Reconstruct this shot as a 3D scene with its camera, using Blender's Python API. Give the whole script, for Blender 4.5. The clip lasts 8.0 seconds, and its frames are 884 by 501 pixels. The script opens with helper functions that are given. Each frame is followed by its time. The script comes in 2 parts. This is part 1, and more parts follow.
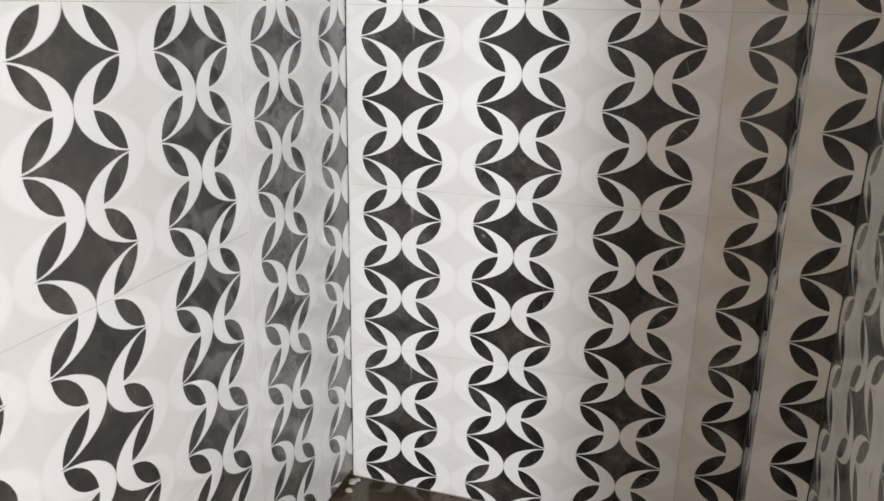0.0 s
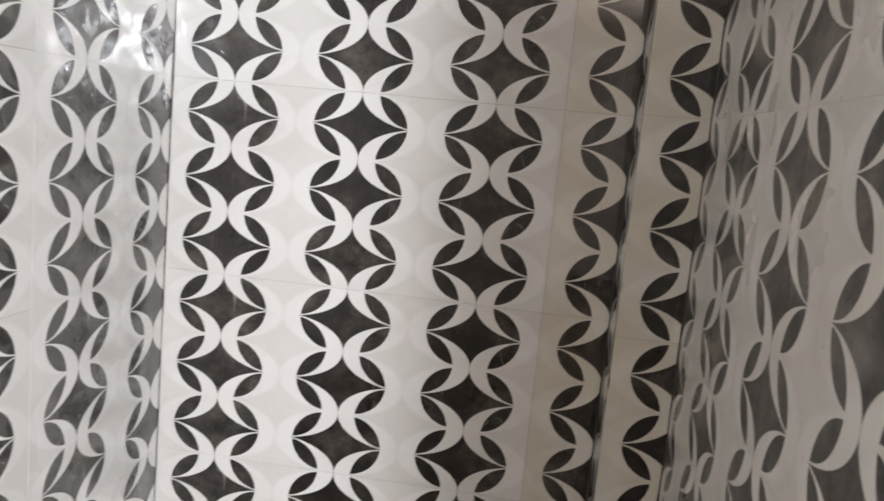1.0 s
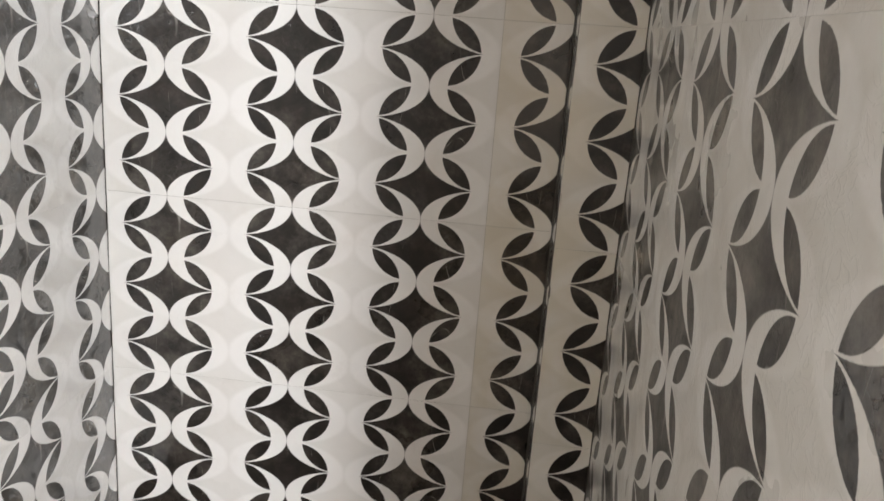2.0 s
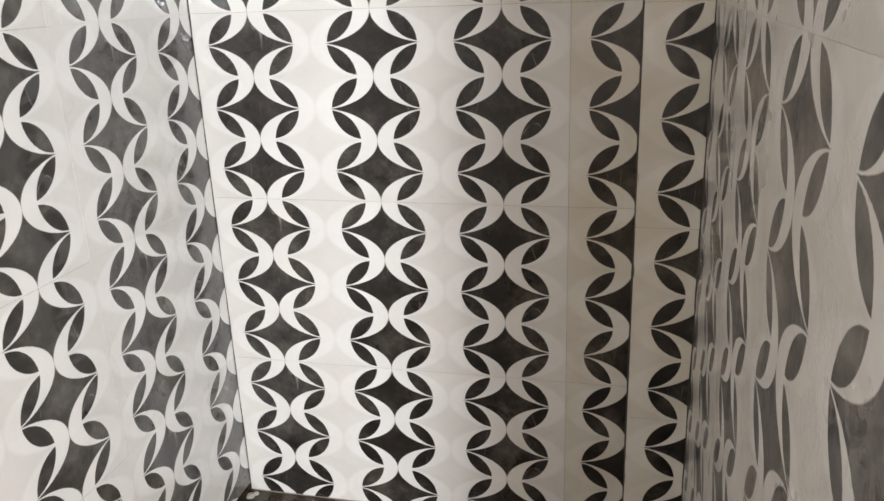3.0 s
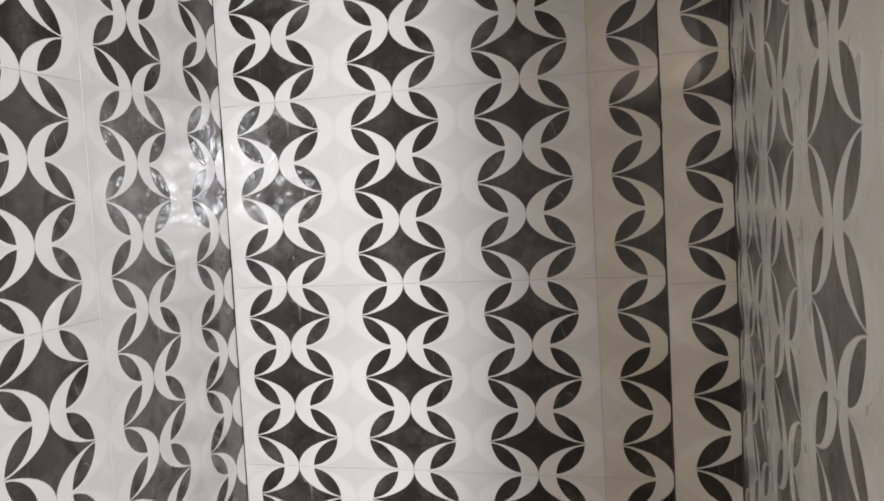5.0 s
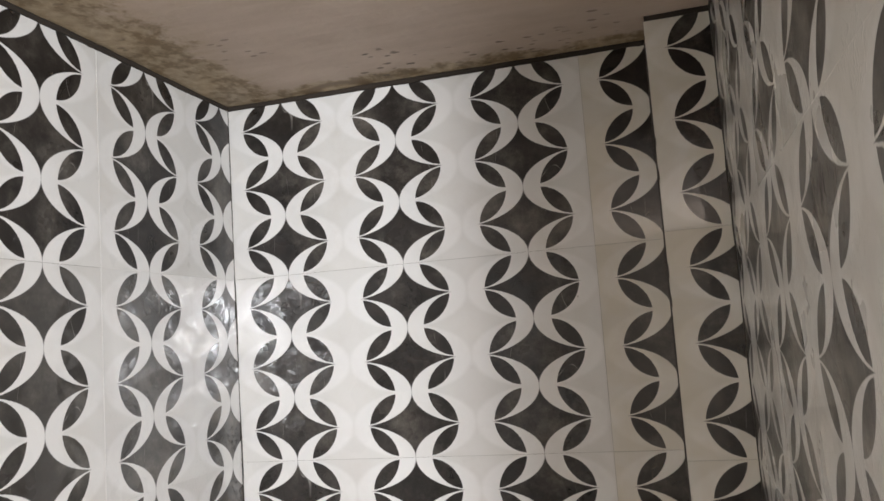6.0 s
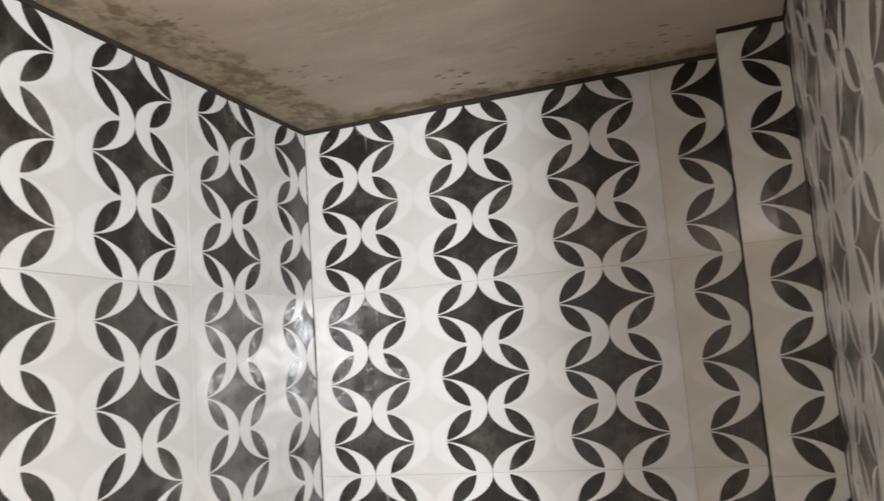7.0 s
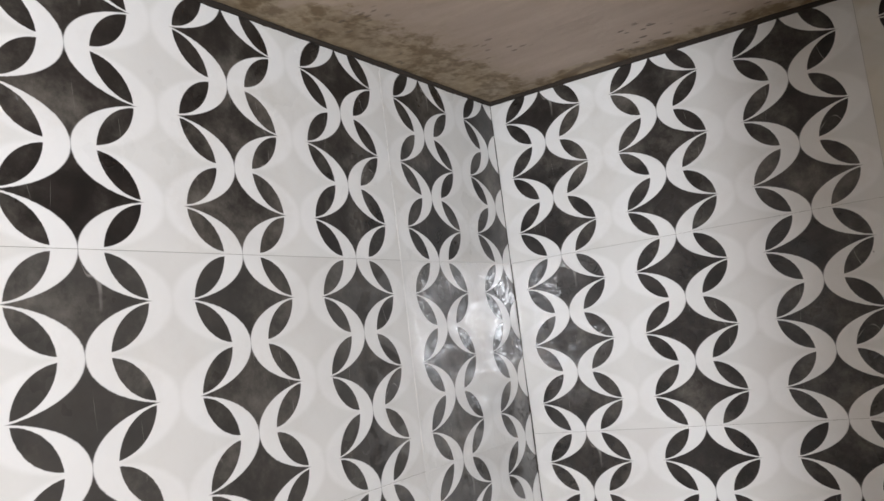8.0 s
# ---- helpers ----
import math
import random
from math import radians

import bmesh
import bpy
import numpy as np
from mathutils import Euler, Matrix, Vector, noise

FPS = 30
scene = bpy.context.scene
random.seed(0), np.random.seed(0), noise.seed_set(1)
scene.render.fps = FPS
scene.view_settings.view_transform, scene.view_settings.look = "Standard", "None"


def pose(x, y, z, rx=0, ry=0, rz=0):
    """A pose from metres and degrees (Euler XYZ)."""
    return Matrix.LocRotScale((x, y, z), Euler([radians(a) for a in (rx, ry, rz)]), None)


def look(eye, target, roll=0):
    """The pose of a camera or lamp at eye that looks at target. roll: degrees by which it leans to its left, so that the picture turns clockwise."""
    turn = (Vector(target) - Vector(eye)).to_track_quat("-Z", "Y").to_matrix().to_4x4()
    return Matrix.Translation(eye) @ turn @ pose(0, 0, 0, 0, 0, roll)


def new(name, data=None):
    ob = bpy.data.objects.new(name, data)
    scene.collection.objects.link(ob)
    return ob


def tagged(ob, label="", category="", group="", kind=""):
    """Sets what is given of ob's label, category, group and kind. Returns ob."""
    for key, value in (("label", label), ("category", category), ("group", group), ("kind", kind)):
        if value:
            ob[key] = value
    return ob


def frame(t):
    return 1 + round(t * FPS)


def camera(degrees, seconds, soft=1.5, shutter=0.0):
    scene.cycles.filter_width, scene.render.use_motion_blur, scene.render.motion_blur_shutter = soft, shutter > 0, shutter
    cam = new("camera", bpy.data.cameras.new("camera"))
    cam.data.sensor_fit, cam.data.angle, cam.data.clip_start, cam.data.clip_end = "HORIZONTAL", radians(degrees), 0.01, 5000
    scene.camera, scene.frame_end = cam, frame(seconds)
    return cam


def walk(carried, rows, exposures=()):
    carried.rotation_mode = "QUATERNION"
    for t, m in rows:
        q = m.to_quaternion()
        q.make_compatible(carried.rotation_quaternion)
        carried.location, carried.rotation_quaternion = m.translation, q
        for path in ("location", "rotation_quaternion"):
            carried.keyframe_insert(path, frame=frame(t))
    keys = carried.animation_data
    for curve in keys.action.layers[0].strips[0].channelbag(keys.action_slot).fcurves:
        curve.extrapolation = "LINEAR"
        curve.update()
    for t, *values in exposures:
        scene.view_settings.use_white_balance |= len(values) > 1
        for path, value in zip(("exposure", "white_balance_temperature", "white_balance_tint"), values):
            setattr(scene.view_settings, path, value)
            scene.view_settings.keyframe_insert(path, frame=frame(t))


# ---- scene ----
# Camera: one lens, carried by hand through a small tiled niche.
cam = camera(57.9, 8.0, soft=1.5, shutter=0.2)
PATH = [
    (0, (0.567, -1.254, 0.605), (-0.004, 0.569, 0.013), 1.1),
    (0.5, (0.549, -1.224, 0.56), (0.105, 0.66, 0.053), 3.6),
    (1, (0.59, -1.183, 0.551), (0.342, 0.78, 0.262), 5.4),
    (1.2, (0.602, -1.177, 0.545), (0.443, 0.798, 0.275), 6.5),
    (2.3, (0.653, -1.178, 0.592), (0.424, 0.707, -0.038), 2.0),
    (2.5, (0.667, -1.183, 0.6), (0.302, 0.672, -0.053), -0.3),
    (3, (0.694, -1.191, 0.635), (0.237, 0.648, -0.004), -2.2),
    (3.5, (0.695, -1.204, 0.66), (0.201, 0.648, 0.088), -4.3),
    (4, (0.698, -1.198, 0.695), (0.166, 0.682, 0.267), -4.9),
    (4.2, (0.695, -1.187, 0.699), (0.156, 0.709, 0.362), -4.7),
    (5.3, (0.694, -1.195, 0.745), (0.167, 0.734, 0.739), -2.6),
    (5.5, (0.693, -1.2, 0.761), (0.173, 0.728, 0.862), -2.9),
    (6, (0.698, -1.195, 0.781), (0.164, 0.72, 0.996), -4.0),
    (6.5, (0.695, -1.2, 0.79), (0.151, 0.708, 1.045), -4.7),
    (7, (0.682, -1.217, 0.773), (0.011, 0.646, 1.052), -4.3),
    (7.5, (0.677, -1.246, 0.773), (-0.314, 0.474, 1.018), -5.9),
    (8, (0.676, -1.256, 0.772), (-0.408, 0.409, 1.005), -7.0),
]
EXPOSURES = [
    (0.0, 0.46, 6400, 8), (1.0, 0.41, 6450, 8), (2.3, 0.58, 6600, 6), (2.8, 0.65, 6600, 6), (3.2, 0.55, 6510, 7), (4.2, 0.43, 6450, 8),
    (5.3, 0.34, 6480, 8), (6.5, 0.38, 6580, 7), (7.0, 0.41, 6540, 7), (7.5, 0.24, 6430, 8), (8.0, 0.17, 6380, 8),
]
walk(cam, [(t, look(eye, target, roll)) for t, eye, target, roll in PATH], EXPOSURES)

# ---- light ----
world = bpy.data.worlds.new("dim_surroundings")
scene.world = world
world.use_nodes = True
world.node_tree.nodes["Background"].inputs["Color"].default_value = (0.5, 0.45, 0.4, 1)
world.node_tree.nodes["Background"].inputs["Strength"].default_value = 0.02

LAMP_AT = (1.40, -2.30, 0.88)
bulb = bpy.data.lights.new("bulb", "POINT")
bulb.energy = 178
bulb.color = (0.90, 0.92, 0.985)
bulb.shadow_soft_size = 0.20
lamp = new("bulb_light", bulb)
lamp.location = LAMP_AT


# ---- materials ----
class Nodes:
    """A small builder for node materials."""

    def __init__(self, name):
        self.mat = bpy.data.materials.new(name)
        self.mat.use_nodes = True
        self.tree = self.mat.node_tree
        self.bsdf = self.tree.nodes["Principled BSDF"]

    def node(self, kind):
        return self.tree.nodes.new(kind)

    def link(self, a, b):
        self.tree.links.new(a, b)

    def put(self, socket, value):
        if isinstance(value, bpy.types.NodeSocket):
            self.link(value, socket)
        else:
            socket.default_value = value

    def math(self, op, a, b=0.0, c=0.0):
        n = self.node("ShaderNodeMath")
        n.operation = op
        for s, v in zip(n.inputs, (a, b, c)):
            self.put(s, v)
        return n.outputs[0]

    def ramp(self, value, lo, hi, to_lo=0.0, to_hi=1.0):
        n = self.node("ShaderNodeMapRange")
        n.interpolation_type = "SMOOTHSTEP"
        for s, v in zip(n.inputs, (value, lo, hi, to_lo, to_hi)):
            self.put(s, v)
        return n.outputs[0]

    def mix(self, factor, a, b):
        n = self.node("ShaderNodeMix")
        n.data_type = "RGBA"
        self.put(n.inputs[0], factor)
        for s, v in ((n.inputs[6], a), (n.inputs[7], b)):
            self.put(s, (*v, 1.0) if isinstance(v, tuple) else v)
        return n.outputs[2]

    def noise(self, vector, scale, detail=4.0, rough=0.55, distortion=0.0):
        n = self.node("ShaderNodeTexNoise")
        self.put(n.inputs["Vector"], vector)
        n.inputs["Scale"].default_value = scale
        n.inputs["Detail"].default_value = detail
        n.inputs["Roughness"].default_value = rough
        n.inputs["Distortion"].default_value = distortion
        return n.outputs[0]

    def bump(self, height, strength, distance):
        n = self.node("ShaderNodeBump")
        self.put(n.inputs["Height"], height)
        n.inputs["Strength"].default_value = strength
        n.inputs["Distance"].default_value = distance
        return n.outputs[0]

    def where(self):
        return self.node("ShaderNodeNewGeometry").outputs["Position"]


COLUMN, ROW = 0.2, 0.1  # one repeat of the print, in metres


def tile_print(name, film=0.0, dust=0.24, tinge=0.0, dull=0.025, gloss=1.0, index=1.5, veil=0.0, fade=False):
    """Glazed wall tile: a printed chain of dark concave diamonds and lens-shaped leaves on white."""
    m = Nodes(name)
    chart = m.node("ShaderNodeUVMap")
    chart.uv_map = "print"
    uv = chart.outputs[0]
    xy = m.node("ShaderNodeSeparateXYZ")
    m.link(uv, xy.inputs[0])
    # a little raggedness in the printed outlines
    rag = m.math("MULTIPLY", m.math("SUBTRACT", m.noise(uv, 260.0, 2.0), 0.5), 0.0012)
    u = m.math("ADD", xy.outputs[0], rag)
    v = m.math("ADD", xy.outputs[1], rag)
    p = m.math("ABSOLUTE", m.math("SUBTRACT", m.math("FLOORED_MODULO", u, COLUMN), COLUMN / 2))
    q = m.math("ABSOLUTE", m.math("SUBTRACT", m.math("FLOORED_MODULO", m.math("ADD", v, ROW / 2), ROW), ROW / 2))

    def inside(a, b, ca, cb, ra, rb, soft=0.0006):
        """1 inside an ellipse about (ca, cb), 0 outside."""
        da = m.math("DIVIDE", m.math("SUBTRACT", a, ca), ra)
        db = m.math("DIVIDE", m.math("SUBTRACT", b, cb), rb)
        r = m.math("SQRT", m.math("ADD", m.math("MULTIPLY", da, da), m.math("MULTIPLY", db, db)))
        edge = soft / min(ra, rb)
        return m.ramp(r, 1.0 - edge, 1.0 + edge, 1.0, 0.0)

    def both(a, b):
        return m.math("MULTIPLY", a, b)

    def no(a):
        return m.math("SUBTRACT", 1.0, a)

    diamond = both(no(inside(p, q, 0.099, 0.0, 0.099, 0.0516)), m.ramp(p, 0.0752, 0.0760, 1.0, 0.0))
    leaf = both(inside(p, q, 0.0770, -0.0025, 0.0505, 0.0505), inside(p, q, 0.0216, 0.0528, 0.0505, 0.0505))
    p2, q2 = m.math("SUBTRACT", COLUMN / 2, p), m.math("SUBTRACT", ROW / 2, q)
    pale = both(no(inside(p2, q2, 0.105, 0.0, 0.105, 0.0522, 0.0028)), m.ramp(p2, 0.068, 0.0735, 1.0, 0.0))
    dark = m.math("MAXIMUM", diamond, leaf)

    info = m.node("ShaderNodeObjectInfo")
    shift = m.node("ShaderNodeVectorMath")
    shift.operation = "SCALE"
    shift.inputs[0].default_value = (3.1, 7.7, 5.3)
    m.link(info.outputs["Random"], shift.inputs["Scale"])
    moved = m.node("ShaderNodeVectorMath")
    m.link(uv, moved.inputs[0])
    m.link(shift.outputs[0], moved.inputs[1])
    own = moved.outputs[0]

    cloud = m.noise(uv, 28.0, 5.0, 0.6, 0.6)
    charcoal = m.mix(m.ramp(cloud, 0.35, 0.7), (0.0080, 0.0058, 0.005), (0.020, 0.0152, 0.0132))
    # thin pale hairs in the printed stone, the same in every tile
    drawn = m.node("ShaderNodeMapping")
    m.link(uv, drawn.inputs[0])
    drawn.inputs["Rotation"].default_value = (0.0, 0.0, 0.35)
    drawn.inputs["Scale"].default_value = (19.0, 5.0, 1.0)
    hair = m.math("ABSOLUTE", m.math("SUBTRACT", m.noise(drawn.outputs[0], 1.0, 1.0, 0.4, 0.2), 0.52))
    hair = both(m.ramp(hair, 0.0, 0.0045, 1.0, 0.0), m.ramp(m.noise(uv, 15.0, 2.0), 0.52, 0.60))
    charcoal = m.mix(m.math("MULTIPLY", hair, 0.45), charcoal, (0.42, 0.39, 0.36))
    smear = m.ramp(m.noise(own, 6.0, 5.0, 0.6), 0.35, 0.72)
    white = m.mix(smear, (0.765, 0.755, 0.74), (0.725, 0.712, 0.692))
    grey = m.mix(smear, (0.68, 0.67, 0.645), (0.635, 0.62, 0.595))
    ground = m.mix(pale, white, grey)
    if tinge:
        # patchy tan mixed into the pale ground only; the dark print stays as it is
        patchy = m.ramp(m.noise(own, 7.0, 4.0, 0.6, 0.5), 0.32, 0.62, 0.35, 1.0)
        ground = m.mix(m.math("MULTIPLY", patchy, tinge), ground, (0.53, 0.47, 0.34))
    colour = m.mix(dark, ground, charcoal)
    # cement smudges left by the tiler
    smudge = both(m.ramp(m.noise(own, 9.0, 7.0, 0.72), 0.48 - 0.5 * (dust - 0.24), 0.85), dust)
    colour = m.mix(smudge, colour, (0.46, 0.415, 0.35))
    if veil:
        # a thin, patchy haze painted into the colour; it lifts the dark print
        thin = m.ramp(m.noise(own, 4.0, 5.0, 0.6), 0.25, 0.75, 0.6 * veil, 1.4 * veil)
        colour = m.mix(thin, colour, (0.60, 0.58, 0.53))
    # stray specks of dirt
    cells = m.node("ShaderNodeTexVoronoi")
    m.link(own, cells.inputs["Vector"])
    cells.inputs["Scale"].default_value = 16.0
    few = m.node("ShaderNodeSeparateColor")
    m.link(cells.outputs["Color"], few.inputs[0])
    speck = both(m.ramp(cells.outputs["Distance"], 0.012, 0.022, 1.0, 0.0), m.ramp(few.outputs[0], 0.80, 0.82))
    colour = m.mix(m.math("MULTIPLY", speck, 0.7), colour, (0.10, 0.085, 0.07))
    m.link(colour, m.bsdf.inputs["Base Color"])
    m.link(m.ramp(m.noise(own, 8.0, 4.0), 0.3, 0.75, 0.26, 0.38), m.bsdf.inputs["Roughness"])
    m.bsdf.inputs["IOR"].default_value = 1.5
    m.bsdf.inputs["Specular IOR Level"].default_value = 0.22 if film else 0.12
    wave = m.noise(own, 14.0, 1.0, 0.4, 0.3)
    height = m.math("ADD", m.math("MULTIPLY", wave, 0.0011), m.math("MULTIPLY", m.noise(own, 46.0, 1.0, 0.4), 0.00012))
    m.link(m.bump(height, 0.6, 1.0), m.bsdf.inputs["Normal"])
    if film:
        # crumpled clear film: small flat facets, each tipped its own way, with creases between
        warp = m.node("ShaderNodeTexNoise")
        m.link(own, warp.inputs["Vector"])
        warp.inputs["Scale"].default_value = 34.0
        pull = m.node("ShaderNodeVectorMath")
        pull.operation = "SCALE"
        m.link(warp.outputs["Color"], pull.inputs[0])
        pull.inputs["Scale"].default_value = 0.035
        bent = m.node("ShaderNodeVectorMath")
        m.link(own, bent.inputs[0])
        m.link(pull.outputs[0], bent.inputs[1])

        def facets(scale):
            cells = m.node("ShaderNodeTexVoronoi")
            m.link(bent.outputs[0], cells.inputs["Vector"])
            cells.inputs["Scale"].default_value = scale
            away = m.node("ShaderNodeVectorMath")
            away.operation = "SUBTRACT"
            m.link(bent.outputs[0], away.inputs[0])
            m.link(cells.outputs["Position"], away.inputs[1])
            tip = m.node("ShaderNodeVectorMath")
            tip.operation = "SUBTRACT"
            m.link(cells.outputs["Color"], tip.inputs[0])
            tip.inputs[1].default_value = (0.5, 0.5, 0.5)
            slope = m.node("ShaderNodeVectorMath")
            slope.operation = "DOT_PRODUCT"
            m.link(away.outputs[0], slope.inputs[0])
            m.link(tip.outputs[0], slope.inputs[1])
            return slope.outputs["Value"]

        loose = m.ramp(m.noise(own, 11.0, 2.0), 0.36, 0.56, 0.02, film)
        folds = both(m.math("ADD", facets(17.0), m.math("MULTIPLY", facets(38.0), 0.8)), loose)
        # the film sinks into the hollows of the dark print and creases there
        hollow = m.math("ADD", m.math("MULTIPLY", dark, 0.75), 0.45)
        folds = m.math("ADD", both(folds, hollow), m.math("MULTIPLY", dark, -0.0005))
        # sharp curved creases where it has come loose
        crease = m.ramp(m.math("ABSOLUTE", m.math("SUBTRACT", m.noise(own, 52.0, 2.0, 0.5, 1.6), 0.5)), 0.0, 0.045, 0.0006, 0.0)
        folds = m.math("ADD", folds, both(both(crease, hollow), m.ramp(m.noise(own, 13.0, 2.0), 0.46, 0.58)))
        m.link(m.bump(m.math("ADD", height, folds), 1.0, 1.0), m.bsdf.inputs["Coat Normal"])
    else:
        m.link(m.bump(height, 0.5, 1.0), m.bsdf.inputs["Coat Normal"])
    if fade:
        # the film is torn off some way out from the corner
        torn = m.math("ADD", xy.outputs[0], m.math("MULTIPLY", m.math("SUBTRACT", m.noise(uv, 9.0, 3.0), 0.5), 0.12))
        m.link(m.ramp(torn, 0.14, 0.34, gloss, 0.3), m.bsdf.inputs["Coat Weight"])
    else:
        m.bsdf.inputs["Coat Weight"].default_value = gloss
    m.bsdf.inputs["Coat IOR"].default_value = index
    m.bsdf.inputs["Coat Roughness"].default_value = dull
    return m.mat


def cement(name, tones, rough=0.9, grain=40.0, relief=0.004):
    """Bare cement or plaster in two tones."""
    m = Nodes(name)
    at = m.where()
    n1, n2 = m.noise(at, 3.5, 6.0, 0.6, 0.4), m.noise(at, grain, 6.0, 0.65)
    colour = m.mix(m.ramp(n1, 0.3, 0.7), tones[0], tones[1])
    colour = m.mix(m.math("MULTIPLY", m.ramp(n2, 0.45, 0.75), 0.35), colour, tuple(c * 0.6 for c in tones[0]))
    m.link(colour, m.bsdf.inputs["Base Color"])
    m.bsdf.inputs["Roughness"].default_value = rough
    m.link(m.bump(m.math("ADD", n1, m.math("MULTIPLY", n2, 0.4)), 0.6, relief), m.bsdf.inputs["Normal"])
    return m.mat


def damp_ceiling():
    """Trowelled pinkish-tan plaster with brown damp stains, mould specks and pits."""
    m = Nodes("damp_stained_plaster")
    at = m.where()
    sep = m.node("ShaderNodeSeparateXYZ")
    m.link(at, sep.inputs[0])
    x, y = sep.outputs[0], sep.outputs[1]
    big, mid, small = m.noise(at, 4.0, 5.0, 0.6, 0.8), m.noise(at, 17.0, 6.0, 0.65, 0.5), m.noise(at, 70.0, 5.0, 0.6)
    stretched = m.node("ShaderNodeMapping")
    m.link(at, stretched.inputs[0])
    stretched.inputs["Scale"].default_value = (4.0, 34.0, 10.0)
    trowel = m.noise(stretched.outputs[0], 1.0, 4.0, 0.6)
    colour = m.mix(m.ramp(big, 0.3, 0.7), (0.56, 0.45, 0.365), (0.48, 0.38, 0.30))
    colour = m.mix(m.math("MULTIPLY", m.ramp(trowel, 0.4, 0.7), 0.45), colour, (0.61, 0.50, 0.42))
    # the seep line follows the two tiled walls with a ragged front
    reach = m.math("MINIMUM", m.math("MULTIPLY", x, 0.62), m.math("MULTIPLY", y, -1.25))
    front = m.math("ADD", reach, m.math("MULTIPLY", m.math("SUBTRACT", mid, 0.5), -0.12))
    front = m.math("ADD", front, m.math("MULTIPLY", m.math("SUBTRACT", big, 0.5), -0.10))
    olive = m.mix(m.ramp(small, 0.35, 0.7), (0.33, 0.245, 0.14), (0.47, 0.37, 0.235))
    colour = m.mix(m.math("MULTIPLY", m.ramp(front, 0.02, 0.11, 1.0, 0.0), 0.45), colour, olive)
    tinge = m.ramp(front, 0.042, 0.060, 1.0, 0.0)
    colour = m.mix(m.math("MULTIPLY", tinge, 0.7), colour, olive)
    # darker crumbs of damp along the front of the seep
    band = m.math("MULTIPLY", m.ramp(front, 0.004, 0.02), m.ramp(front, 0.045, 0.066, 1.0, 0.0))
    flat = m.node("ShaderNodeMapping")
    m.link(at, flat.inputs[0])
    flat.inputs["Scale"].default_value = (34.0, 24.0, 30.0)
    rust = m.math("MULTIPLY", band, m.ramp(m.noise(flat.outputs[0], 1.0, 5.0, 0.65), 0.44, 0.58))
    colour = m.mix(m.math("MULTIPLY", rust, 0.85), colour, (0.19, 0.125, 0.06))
    # pits and specks
    def near(cx, cy, r0, r1):
        dx, dy = m.math("SUBTRACT", x, cx), m.math("SUBTRACT", y, cy)
        return m.ramp(m.math("SQRT", m.math("ADD", m.math("MULTIPLY", dx, dx), m.math("MULTIPLY", dy, dy))), r0, r1, 1.0, 0.0)

    patch = m.math("MAXIMUM", m.math("MULTIPLY", m.ramp(m.noise(at, 6.0, 2.0), 0.56, 0.64), 0.7), near(0.315, -0.085, 0.045, 0.085))
    patch = m.math("MAXIMUM", patch, near(0.50, -0.055, 0.04, 0.08))
    # a lapped tongue of later plaster at the back wall
    rim = m.math("MULTIPLY", near(0.211, 0.031, 0.066, 0.074), m.math("SUBTRACT", 1.0, near(0.211, 0.031, 0.046, 0.058)))
    colour = m.mix(m.math("MULTIPLY", rim, m.ramp(mid, 0.25, 0.55, 0.6, 1.0)), colour, (0.20, 0.135, 0.075))
    squash = m.node("ShaderNodeMapping")
    m.link(at, squash.inputs[0])
    squash.inputs["Scale"].default_value = (42.0, 85.0, 1.0)
    spots = m.node("ShaderNodeTexVoronoi")
    m.link(squash.outputs[0], spots.inputs["Vector"])
    spots.inputs["Scale"].default_value = 1.0
    chance = m.node("ShaderNodeSeparateColor")
    m.link(spots.outputs["Color"], chance.inputs[0])
    ragged = m.math("ADD", spots.outputs["Distance"], m.math("MULTIPLY", m.math("SUBTRACT", small, 0.5), 0.5))
    pit = m.math("MULTIPLY", m.math("MULTIPLY", m.ramp(ragged, 0.20, 0.34, 1.0, 0.0), m.ramp(chance.outputs[0], 0.45, 0.5)), patch)
    colour = m.mix(m.math("MULTIPLY", pit, 0.75), colour, (0.10, 0.075, 0.055))
    m.link(colour, m.bsdf.inputs["Base Color"])
    m.link(m.ramp(tinge, 0.0, 1.0, 0.75, 0.55), m.bsdf.inputs["Roughness"])
    height = m.math("ADD", m.math("MULTIPLY", trowel, 0.5), m.math("ADD", mid, m.math("MULTIPLY", small, 0.25)))
    height = m.math("SUBTRACT", height, m.math("MULTIPLY", pit, 0.6))
    m.link(m.bump(height, 0.4, 0.0025), m.bsdf.inputs["Normal"])
    return m.mat


def wet_floor():
    m = Nodes("wet_dark_cement")
    at = m.where()
    n1, n2 = m.noise(at, 7.0, 6.0, 0.6, 0.5), m.noise(at, 60.0, 5.0, 0.6)
    colour = m.mix(m.ramp(n1, 0.3, 0.7), (0.034, 0.024, 0.012), (0.085, 0.062, 0.033))
    colour = m.mix(m.math("MULTIPLY", m.ramp(n2, 0.55, 0.75), 0.3), colour, (0.13, 0.115, 0.085))
    m.link(colour, m.bsdf.inputs["Base Color"])
    m.link(m.ramp(n1, 0.3, 0.7, 0.16, 0.34), m.bsdf.inputs["Roughness"])
    m.link(m.bump(m.math("ADD", n1, m.math("MULTIPLY", n2, 0.2)), 0.25, 0.004), m.bsdf.inputs["Normal"])
    return m.mat


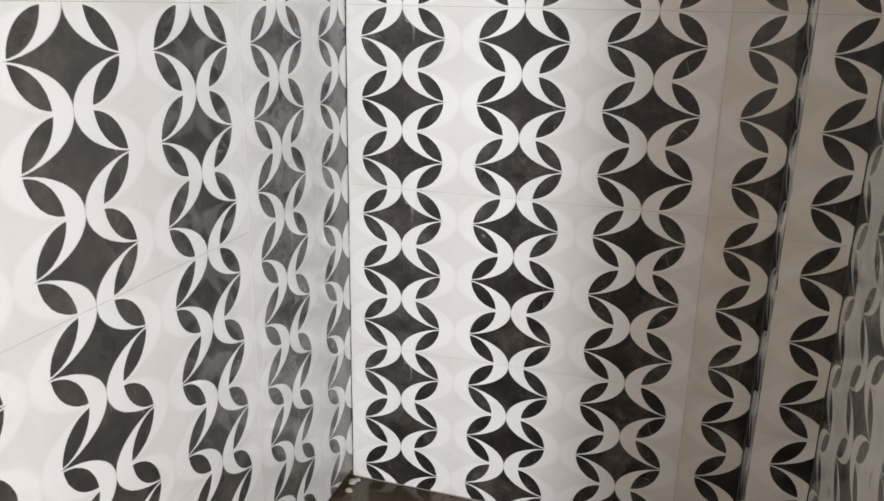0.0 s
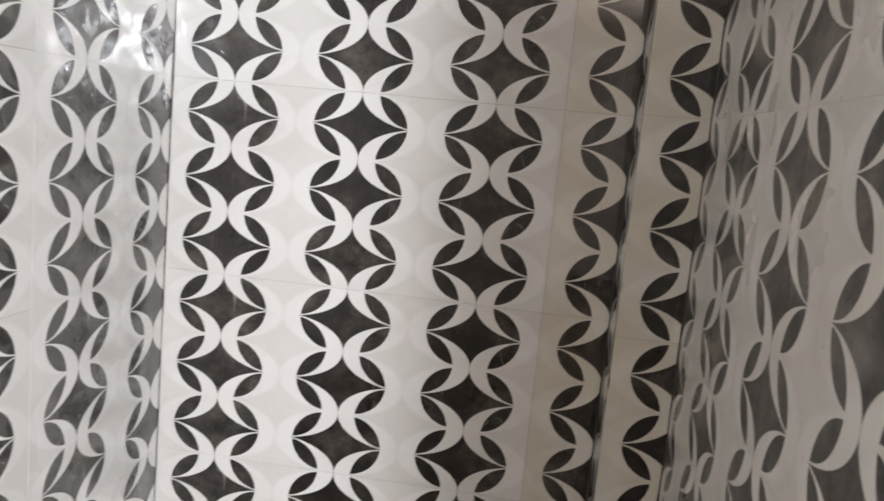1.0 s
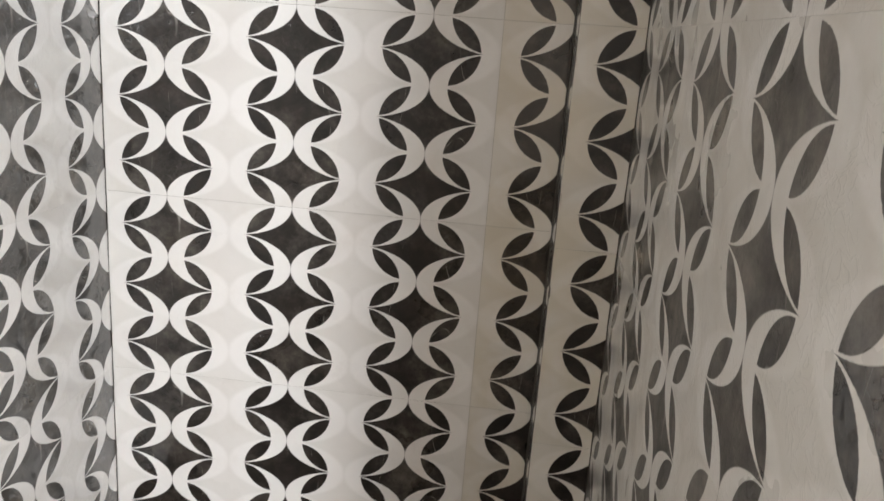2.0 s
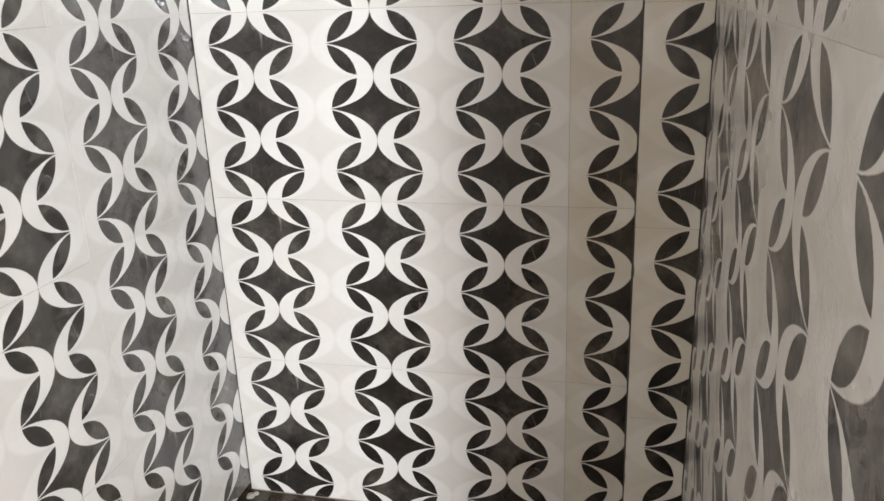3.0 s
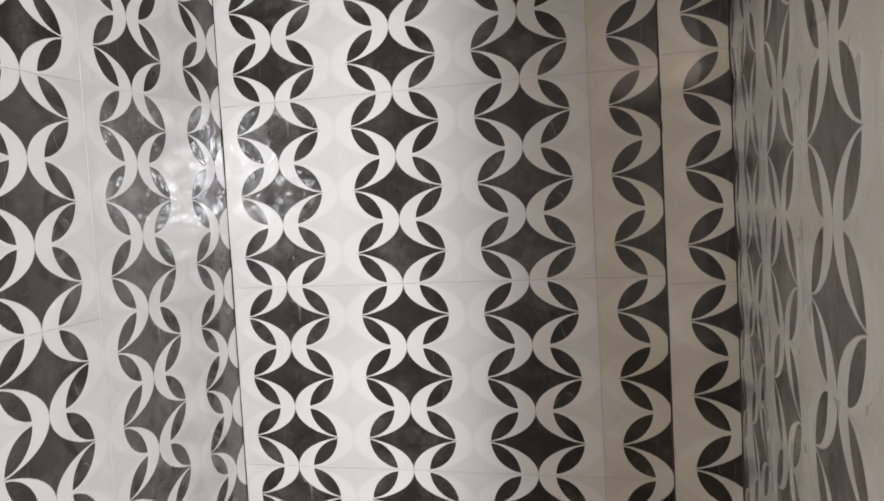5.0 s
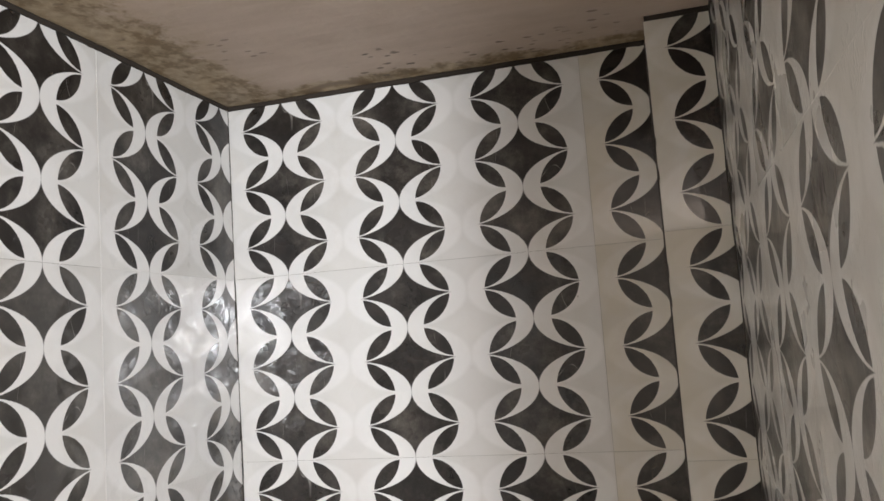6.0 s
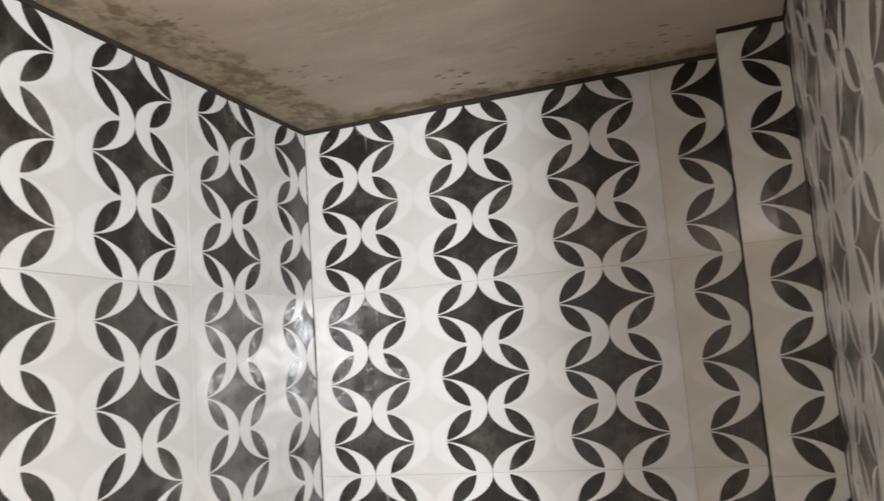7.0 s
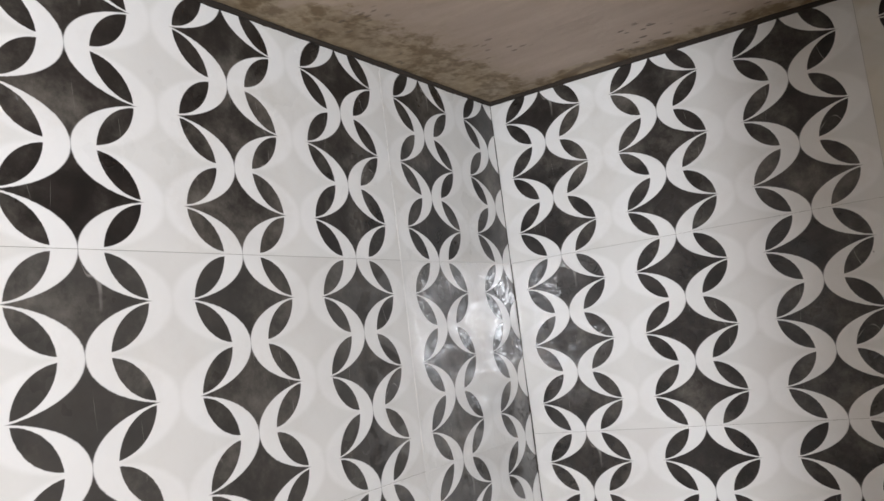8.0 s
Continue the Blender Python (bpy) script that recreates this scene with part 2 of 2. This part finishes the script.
TILE = tile_print("printed_tile_glaze")
FILMED = tile_print("printed_tile_under_crumpled_film", 0.065, 0.36, 0.0, 0.09, 1.0, 1.66, 0.04)
PART_FILMED = tile_print("printed_tile_partly_under_film", 0.055, 0.30, 0.0, 0.09, 1.0, 1.62, 0.006, True)
SATIN = tile_print("printed_tile_wiped_dull", 0.03, 0.36, 0.0, 0.16, 0.35, 1.5, 0.015)
HAZE_TINTED = tile_print("printed_tile_with_painted_haze", 0.0, 0.30, 0.0, 0.04, 1.0, 1.5, 0.06)
TANNED = tile_print("printed_tile_with_tan_ground", 0.0, 0.24, 0.58)
HAZED = tile_print("printed_tile_under_dull_dust", 0.07, 0.50, 0.25, 0.09, 0.6)
BED = cement("grey_tile_mortar", ((0.075, 0.066, 0.055), (0.045, 0.039, 0.032)))
# only for the added unseen walls; tone set by the light they bounce
PLASTER = cement("tan_cement_plaster", ((0.35, 0.305, 0.25), (0.29, 0.25, 0.205)))
GROUT = cement("pale_grey_grout", ((0.27, 0.25, 0.22), (0.20, 0.185, 0.16)), grain=120.0)
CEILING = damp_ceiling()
FLOOR = wet_floor()
CRUMB = cement("pale_mortar_crumb", ((0.46, 0.44, 0.40), (0.36, 0.335, 0.30)), grain=200.0)


# ---- building helpers ----
def mesh_from(bm, name, material):
    me = bpy.data.meshes.new(name)
    bm.to_mesh(me)
    bm.free()
    me.materials.append(material)
    return me


def part(name, bm, material, parent, label=""):
    ob = new(name, mesh_from(bm, name, material))
    ob.parent = parent
    return tagged(ob, label)


def slab(lo, hi, bevel=0.0):
    """A box between two corners, with its edges taken off."""
    bm = bmesh.new()
    bmesh.ops.create_cube(bm, size=1.0)
    for v in bm.verts:
        v.co = [lo[n] if v.co[n] < 0 else hi[n] for n in range(3)]
    if bevel:
        bmesh.ops.bevel(bm, geom=bm.edges[:], offset=bevel, segments=1, affect="EDGES")
    return bm


def uneven_sheet(x0, x1, y0, y1, z, thick, step, height, seed):
    """A slab whose face towards the room is hand-trowelled; thick > 0 builds upward, < 0 downward."""
    bm = bmesh.new()
    nx, ny = max(2, round((x1 - x0) / step)), max(2, round((y1 - y0) / step))
    grid = []
    for j in range(ny + 1):
        for i in range(nx + 1):
            x, y = x0 + (x1 - x0) * i / nx, y0 + (y1 - y0) * j / ny
            d = noise.noise((x * 5 + seed, y * 5, seed)) + 0.5 * noise.noise((x * 17, y * 17 + seed, 0.0))
            grid.append(bm.verts.new((x, y, z + height * d)))
    w = nx + 1
    for j in range(ny):
        for i in range(nx):
            a = grid[j * w + i], grid[j * w + i + 1], grid[(j + 1) * w + i + 1], grid[(j + 1) * w + i]
            bm.faces.new(a if thick < 0 else a[::-1])
    back = [bm.verts.new((x, y, z + thick)) for x, y in ((x0, y0), (x1, y0), (x1, y1), (x0, y1))]
    bm.faces.new(back[::-1] if thick < 0 else back)
    rims = ([grid[i] for i in range(w)], [grid[j * w + nx] for j in range(ny + 1)],
            [grid[ny * w + nx - i] for i in range(w)], [grid[(ny - j) * w] for j in range(ny + 1)])
    for k, rim in enumerate(rims):
        bm.faces.new([*rim[::-1], back[k], back[(k + 1) % 4]])
    bmesh.ops.recalc_face_normals(bm, faces=bm.faces[:])
    return bm


# ---- the niche ----
FLOOR_Z, CEIL_Z, TILE_TOP = -0.285, 1.1985, 1.192
RIGHT_X, PIER_X, PIER_Y, RIGHT_END = 0.7876, 0.700, -0.096, -0.915
ROOM_X, ROOM_Y = 2.6, -4.0
THICK = 0.008  # tiles
BACK = 0.030  # wall face behind the tile face


def structure(name, bm, material, label, category):
    return tagged(new(name, mesh_from(bm, name, material)), label, category, kind="structure")


floor = structure("floor", uneven_sheet(-0.15, ROOM_X + 0.1, ROOM_Y - 0.1, 0.15, FLOOR_Z, -0.1, 0.03, 0.003, 3.0), FLOOR,
                  "dark brown wet cement floor of the niche", "floor")
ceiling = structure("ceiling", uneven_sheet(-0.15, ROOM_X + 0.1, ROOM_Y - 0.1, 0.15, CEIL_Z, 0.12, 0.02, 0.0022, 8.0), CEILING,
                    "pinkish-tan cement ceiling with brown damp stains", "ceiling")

Z0, Z1 = FLOOR_Z - 0.02, CEIL_Z + 0.02
wall_back = structure("wall_back", slab((-0.15, BACK, Z0), (RIGHT_X + 0.13, 0.13, Z1)), BED,
                      "back wall with black and white patterned tiles", "wall")
wall_left = structure("wall_left", slab((-0.15, ROOM_Y, Z0), (-BACK, BACK - 0.001, Z1)), BED,
                      "side wall with glossy black and white patterned tiles", "wall")
wall_right = structure("wall_right", slab((RIGHT_X + BACK, RIGHT_END, Z0), (RIGHT_X + 0.13, BACK - 0.001, Z1)), BED,
                       "shaded side wall with black and white patterned tiles", "wall")
pier = structure("pier", slab((PIER_X + 0.012, PIER_Y + 0.012, Z0), (RIGHT_X + BACK - 0.002, BACK - 0.001, Z1)), BED,
                 "narrow tiled boxed-out pier in the corner", "pier")
# three unseen walls, added to close the room and bounce warm fill light
wall_rear = structure("wall_rear", slab((-0.15, ROOM_Y - 0.12, Z0), (ROOM_X + 0.12, ROOM_Y - 0.001, Z1)), PLASTER,
                      "unseen plain tan wall, added to close the room", "wall")
wall_outer = structure("wall_outer", slab((ROOM_X, ROOM_Y, Z0), (ROOM_X + 0.12, 0.13, Z1)), PLASTER,
                       "unseen plain tan wall, added to close the space beside", "wall")
wall_side = structure("wall_side", slab((RIGHT_X + 0.131, 0.0, Z0), (ROOM_X - 0.001, 0.13, Z1)), PLASTER,
                      "unseen plain tan end wall, added to close the room", "wall")


# ---- grout between the tiles ----
GROUT_TOP, IN, OUT = TILE_TOP - 0.004, 0.0005, BACK + 0.002
part("grout", slab((0.004, IN, FLOOR_Z - 0.01), (PIER_X + IN, OUT, GROUT_TOP)), GROUT, wall_back)
part("grout", slab((-OUT, ROOM_Y + 0.002, FLOOR_Z + 0.017), (-IN, -0.004, GROUT_TOP)), GROUT, wall_left)
part("grout", slab((RIGHT_X + IN, RIGHT_END + 0.002, FLOOR_Z - 0.01), (RIGHT_X + OUT, PIER_Y + 0.004, GROUT_TOP)), GROUT, wall_right)
part("grout", slab((PIER_X + IN, PIER_Y + IN, FLOOR_Z - 0.01), (RIGHT_X, PIER_Y + 0.014, GROUT_TOP)), GROUT, pier)


def ragged_bead(x, y, z0, z1, wide, seed):
    """A thin, uneven run of smeared mortar up an edge."""
    bm = bmesh.new()
    rings = []
    n = round((z1 - z0) / 0.012)
    for i in range(n + 1):
        z = z0 + (z1 - z0) * i / n
        w = wide * (0.55 + 0.9 * abs(noise.noise((seed, z * 23.0, 0.0))) + 0.5 * abs(noise.noise((seed, z * 71.0, 4.0))))
        sway = 0.0012 * noise.noise((seed + 5, z * 9.0, 1.0))
        rings.append([bm.verts.new((x + sway + w * a, y + w * b, z)) for a, b in ((-1, 0.3), (-0.3, -0.7), (0.6, -0.8), (1, 0.4), (0, 1))])
    for r, q in zip(rings, rings[1:]):
        for k in range(5):
            bm.faces.new((r[k], r[(k + 1) % 5], q[(k + 1) % 5], q[k]))
    bm.faces.new(rings[0][::-1])
    bm.faces.new(rings[-1])
    bmesh.ops.recalc_face_normals(bm, faces=bm.faces[:])
    return bm


part("mortar_bead", ragged_bead(0.0006, -0.0002, FLOOR_Z, TILE_TOP, 0.0011, 17.0), BED, wall_back, "ragged dark mortar joint in the corner")
part("mortar_bead", ragged_bead(PIER_X + 0.0005, PIER_Y + 0.001, FLOOR_Z, TILE_TOP, 0.0014, 2.0), BED, pier, "ragged grey mortar edge")
part("mortar_bead", ragged_bead(PIER_X - 0.001, 0.0, FLOOR_Z, TILE_TOP, 0.0016, 7.0), BED, wall_back, "ragged dark mortar joint")
part("mortar_bead", ragged_bead(RIGHT_X - 0.0005, PIER_Y, FLOOR_Z, TILE_TOP, 0.0018, 12.0), BED, wall_right, "ragged dark mortar joint")


def top_bead(x, y, length, turn, seed):
    """A ragged mortar strip between the last course and the ceiling, coloured as dark as the shaded gap."""
    bm = bmesh.new()
    rings = []
    n = round(length / 0.008)
    for i in range(n + 1):
        d = length * i / n
        low = TILE_TOP - 0.0005 - 0.0015 * abs(noise.noise((seed, d * 14.0, 0.0))) - 0.002 * abs(noise.noise((seed, d * 60.0, 3.0)))
        out = 0.0012 + 0.0016 * abs(noise.noise((seed + 9, d * 30.0, 1.0)))
        rings.append([bm.verts.new(v) for v in ((d, -out, low), (d, -out - 0.0015, CEIL_Z - 0.004), (d, -out, CEIL_Z + 0.004), (d, 0.02, CEIL_Z + 0.004), (d, 0.02, low))])
    for p, q in zip(rings, rings[1:]):
        for k in range(5):
            bm.faces.new((p[k], p[(k + 1) % 5], q[(k + 1) % 5], q[k]))
    bm.faces.new(rings[0][::-1])
    bm.faces.new(rings[-1])
    bmesh.ops.recalc_face_normals(bm, faces=bm.faces[:])
    bm.transform(pose(x, y, 0, 0, 0, turn))
    return bm


# mortar colour darkened to stand for the unlit gap above the tiles
GAP_SHADE_BED = cement("mortar_with_gap_shade", ((0.036, 0.026, 0.018), (0.022, 0.016, 0.011)), grain=150.0)
part("mortar_bead", top_bead(0.001, 0.0, PIER_X - 0.002, 0, 3.0), GAP_SHADE_BED, wall_back, "ragged mortar strip under the ceiling, darkened to the gap's shade")
part("mortar_bead", top_bead(PIER_X + 0.001, PIER_Y, RIGHT_X - PIER_X - 0.002, 0, 13.0), GAP_SHADE_BED, pier, "ragged mortar strip under the ceiling, darkened to the gap's shade")
part("mortar_bead", top_bead(0.0, -1.6, 1.595, 90, 23.0), GAP_SHADE_BED, wall_left, "ragged mortar strip under the ceiling, darkened to the gap's shade")
part("mortar_bead", top_bead(RIGHT_X, PIER_Y - 0.003, 0.8, -90, 31.0), GAP_SHADE_BED, wall_right, "ragged mortar strip under the ceiling, darkened to the gap's shade")


# ---- tiles ----
def tile_mesh(width, height, u0, v0, glaze):
    """A tile that stands in the local xz plane, its glazed face towards -y, with metric print coordinates."""
    bm = bmesh.new()
    b = 0.0002
    front = [(b, 0, b), (width - b, 0, b), (width - b, 0, height - b), (b, 0, height - b)]
    rim = [(0, b, 0), (width, b, 0), (width, b, height), (0, b, height)]
    rear = [(x, THICK, z) for x, _, z in rim]
    f, r, k = ([bm.verts.new(c) for c in ring] for ring in (front, rim, rear))
    bm.faces.new(f)
    bm.faces.new(k[::-1])
    for i in range(4):
        j = (i + 1) % 4
        bm.faces.new((f[j], f[i], r[i], r[j]))
        bm.faces.new((r[j], r[i], k[i], k[j]))
    bmesh.ops.recalc_face_normals(bm, faces=bm.faces[:])
    uv = bm.loops.layers.uv.new("print")
    for face in bm.faces:
        for loop in face.loops:
            loop[uv].uv = (u0 + loop.vert.co.x, v0 + loop.vert.co.z)
    return mesh_from(bm, "tile", glaze)


GAP = 0.0002
JOINTS = (-0.3, 0.0, 0.3, 0.6, 0.9, 1.2)
dice = random.Random(11)


def lay(parent, runs, place, bottom, turn, glaze=TILE, gap=GAP, lean=1.0, top=None):
    """Courses of tiles along a wall. runs: (start, end, print offset); place(s): the world x, y of a distance along the wall;
    top: another glaze for the last course."""
    for start, end, u0 in runs:
        for z0, z1 in zip(JOINTS, JOINTS[1:]):
            lo, hi = max(z0, bottom), min(z1, TILE_TOP + dice.uniform(-0.0015, 0.001))
            me = tile_mesh(end - start - 2 * gap, hi - lo - 2 * gap, u0 + gap, lo - z0 + gap, top if top and z0 > 0.8 else glaze)
            ob = new("tile", me)
            x, y = place(start + gap)
            tilt = [lean * dice.uniform(-0.035, 0.035), lean * dice.uniform(-0.02, 0.02)]
            ob.matrix_basis = pose(x, y, lo + gap, tilt[0], 0, turn + tilt[1])
            ob.parent = parent


# back wall, from the corner to the pier
lay(wall_back, [(0.0004, 0.6, 0.0004)], lambda s: (s, 0.0), -0.282, 0, PART_FILMED, top=SATIN)
lay(wall_back, [(0.6, PIER_X - 0.001, 0.0)], lambda s: (s, 0.0), -0.282, 0, TANNED)
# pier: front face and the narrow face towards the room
lay(pier, [(PIER_X, RIGHT_X - 0.001, 0.0)], lambda s: (s, PIER_Y), -0.282, 0, TANNED)
lay(pier, [(0.0, 0.091, 0.1)], lambda s: (PIER_X, -s), -0.282, -90)
# left wall: the piece at the corner is what was left of a cut tile; s runs from far behind towards the corner
END = -ROOM_Y
SEAM = 0.3285
lay(wall_left, [(END - SEAM, END - 0.0003, 0.0)], lambda s: (0.0, s - END), -0.268, 90, FILMED, 0.00004, top=SATIN)
lay(wall_left, [(END - SEAM - 0.6 * (k + 1), END - SEAM - 0.6 * k, 0.0) for k in range(6)],
    lambda s: (0.0, s - END), -0.268, 90, HAZE_TINTED, top=SATIN)
# right wall
lay(wall_right, [(-PIER_Y + 0.001, 0.398, 0.303), (0.398, -RIGHT_END, 0.0)], lambda s: (RIGHT_X, -s), -0.282, -90, HAZED, 0.00003, 0.15)


# ---- crumbs of mortar on the floor along the walls ----
def crumb(seed, size):
    bm = bmesh.new()
    bmesh.ops.create_icosphere(bm, subdivisions=2, radius=size)
    for v in bm.verts:
        k = 1.0 + 0.35 * noise.noise(v.co * (1.2 / size) + Vector((seed, 0.0, 0.0)))
        v.co = Vector((v.co.x * k * 1.25, v.co.y * k, max(v.co.z * k * 0.6, -0.25 * size)))
    return bm


spill = random.Random(5)
for x, y, size in ((0.010, -0.022, 0.008), (0.014, -0.05, 0.006), (0.016, -0.012, 0.005), (0.20, -0.03, 0.003)):
    ob = new("mortar_crumb", mesh_from(crumb(spill.uniform(0, 50), size), "mortar_crumb", CRUMB))
    ob.matrix_basis = pose(x, y, FLOOR_Z + 0.2 * size + 0.001, 0, 0, spill.uniform(0, 360))
    tagged(ob, "pale crumb of dried mortar on the wet floor", "mortar crumb", "crumbs along the wall")
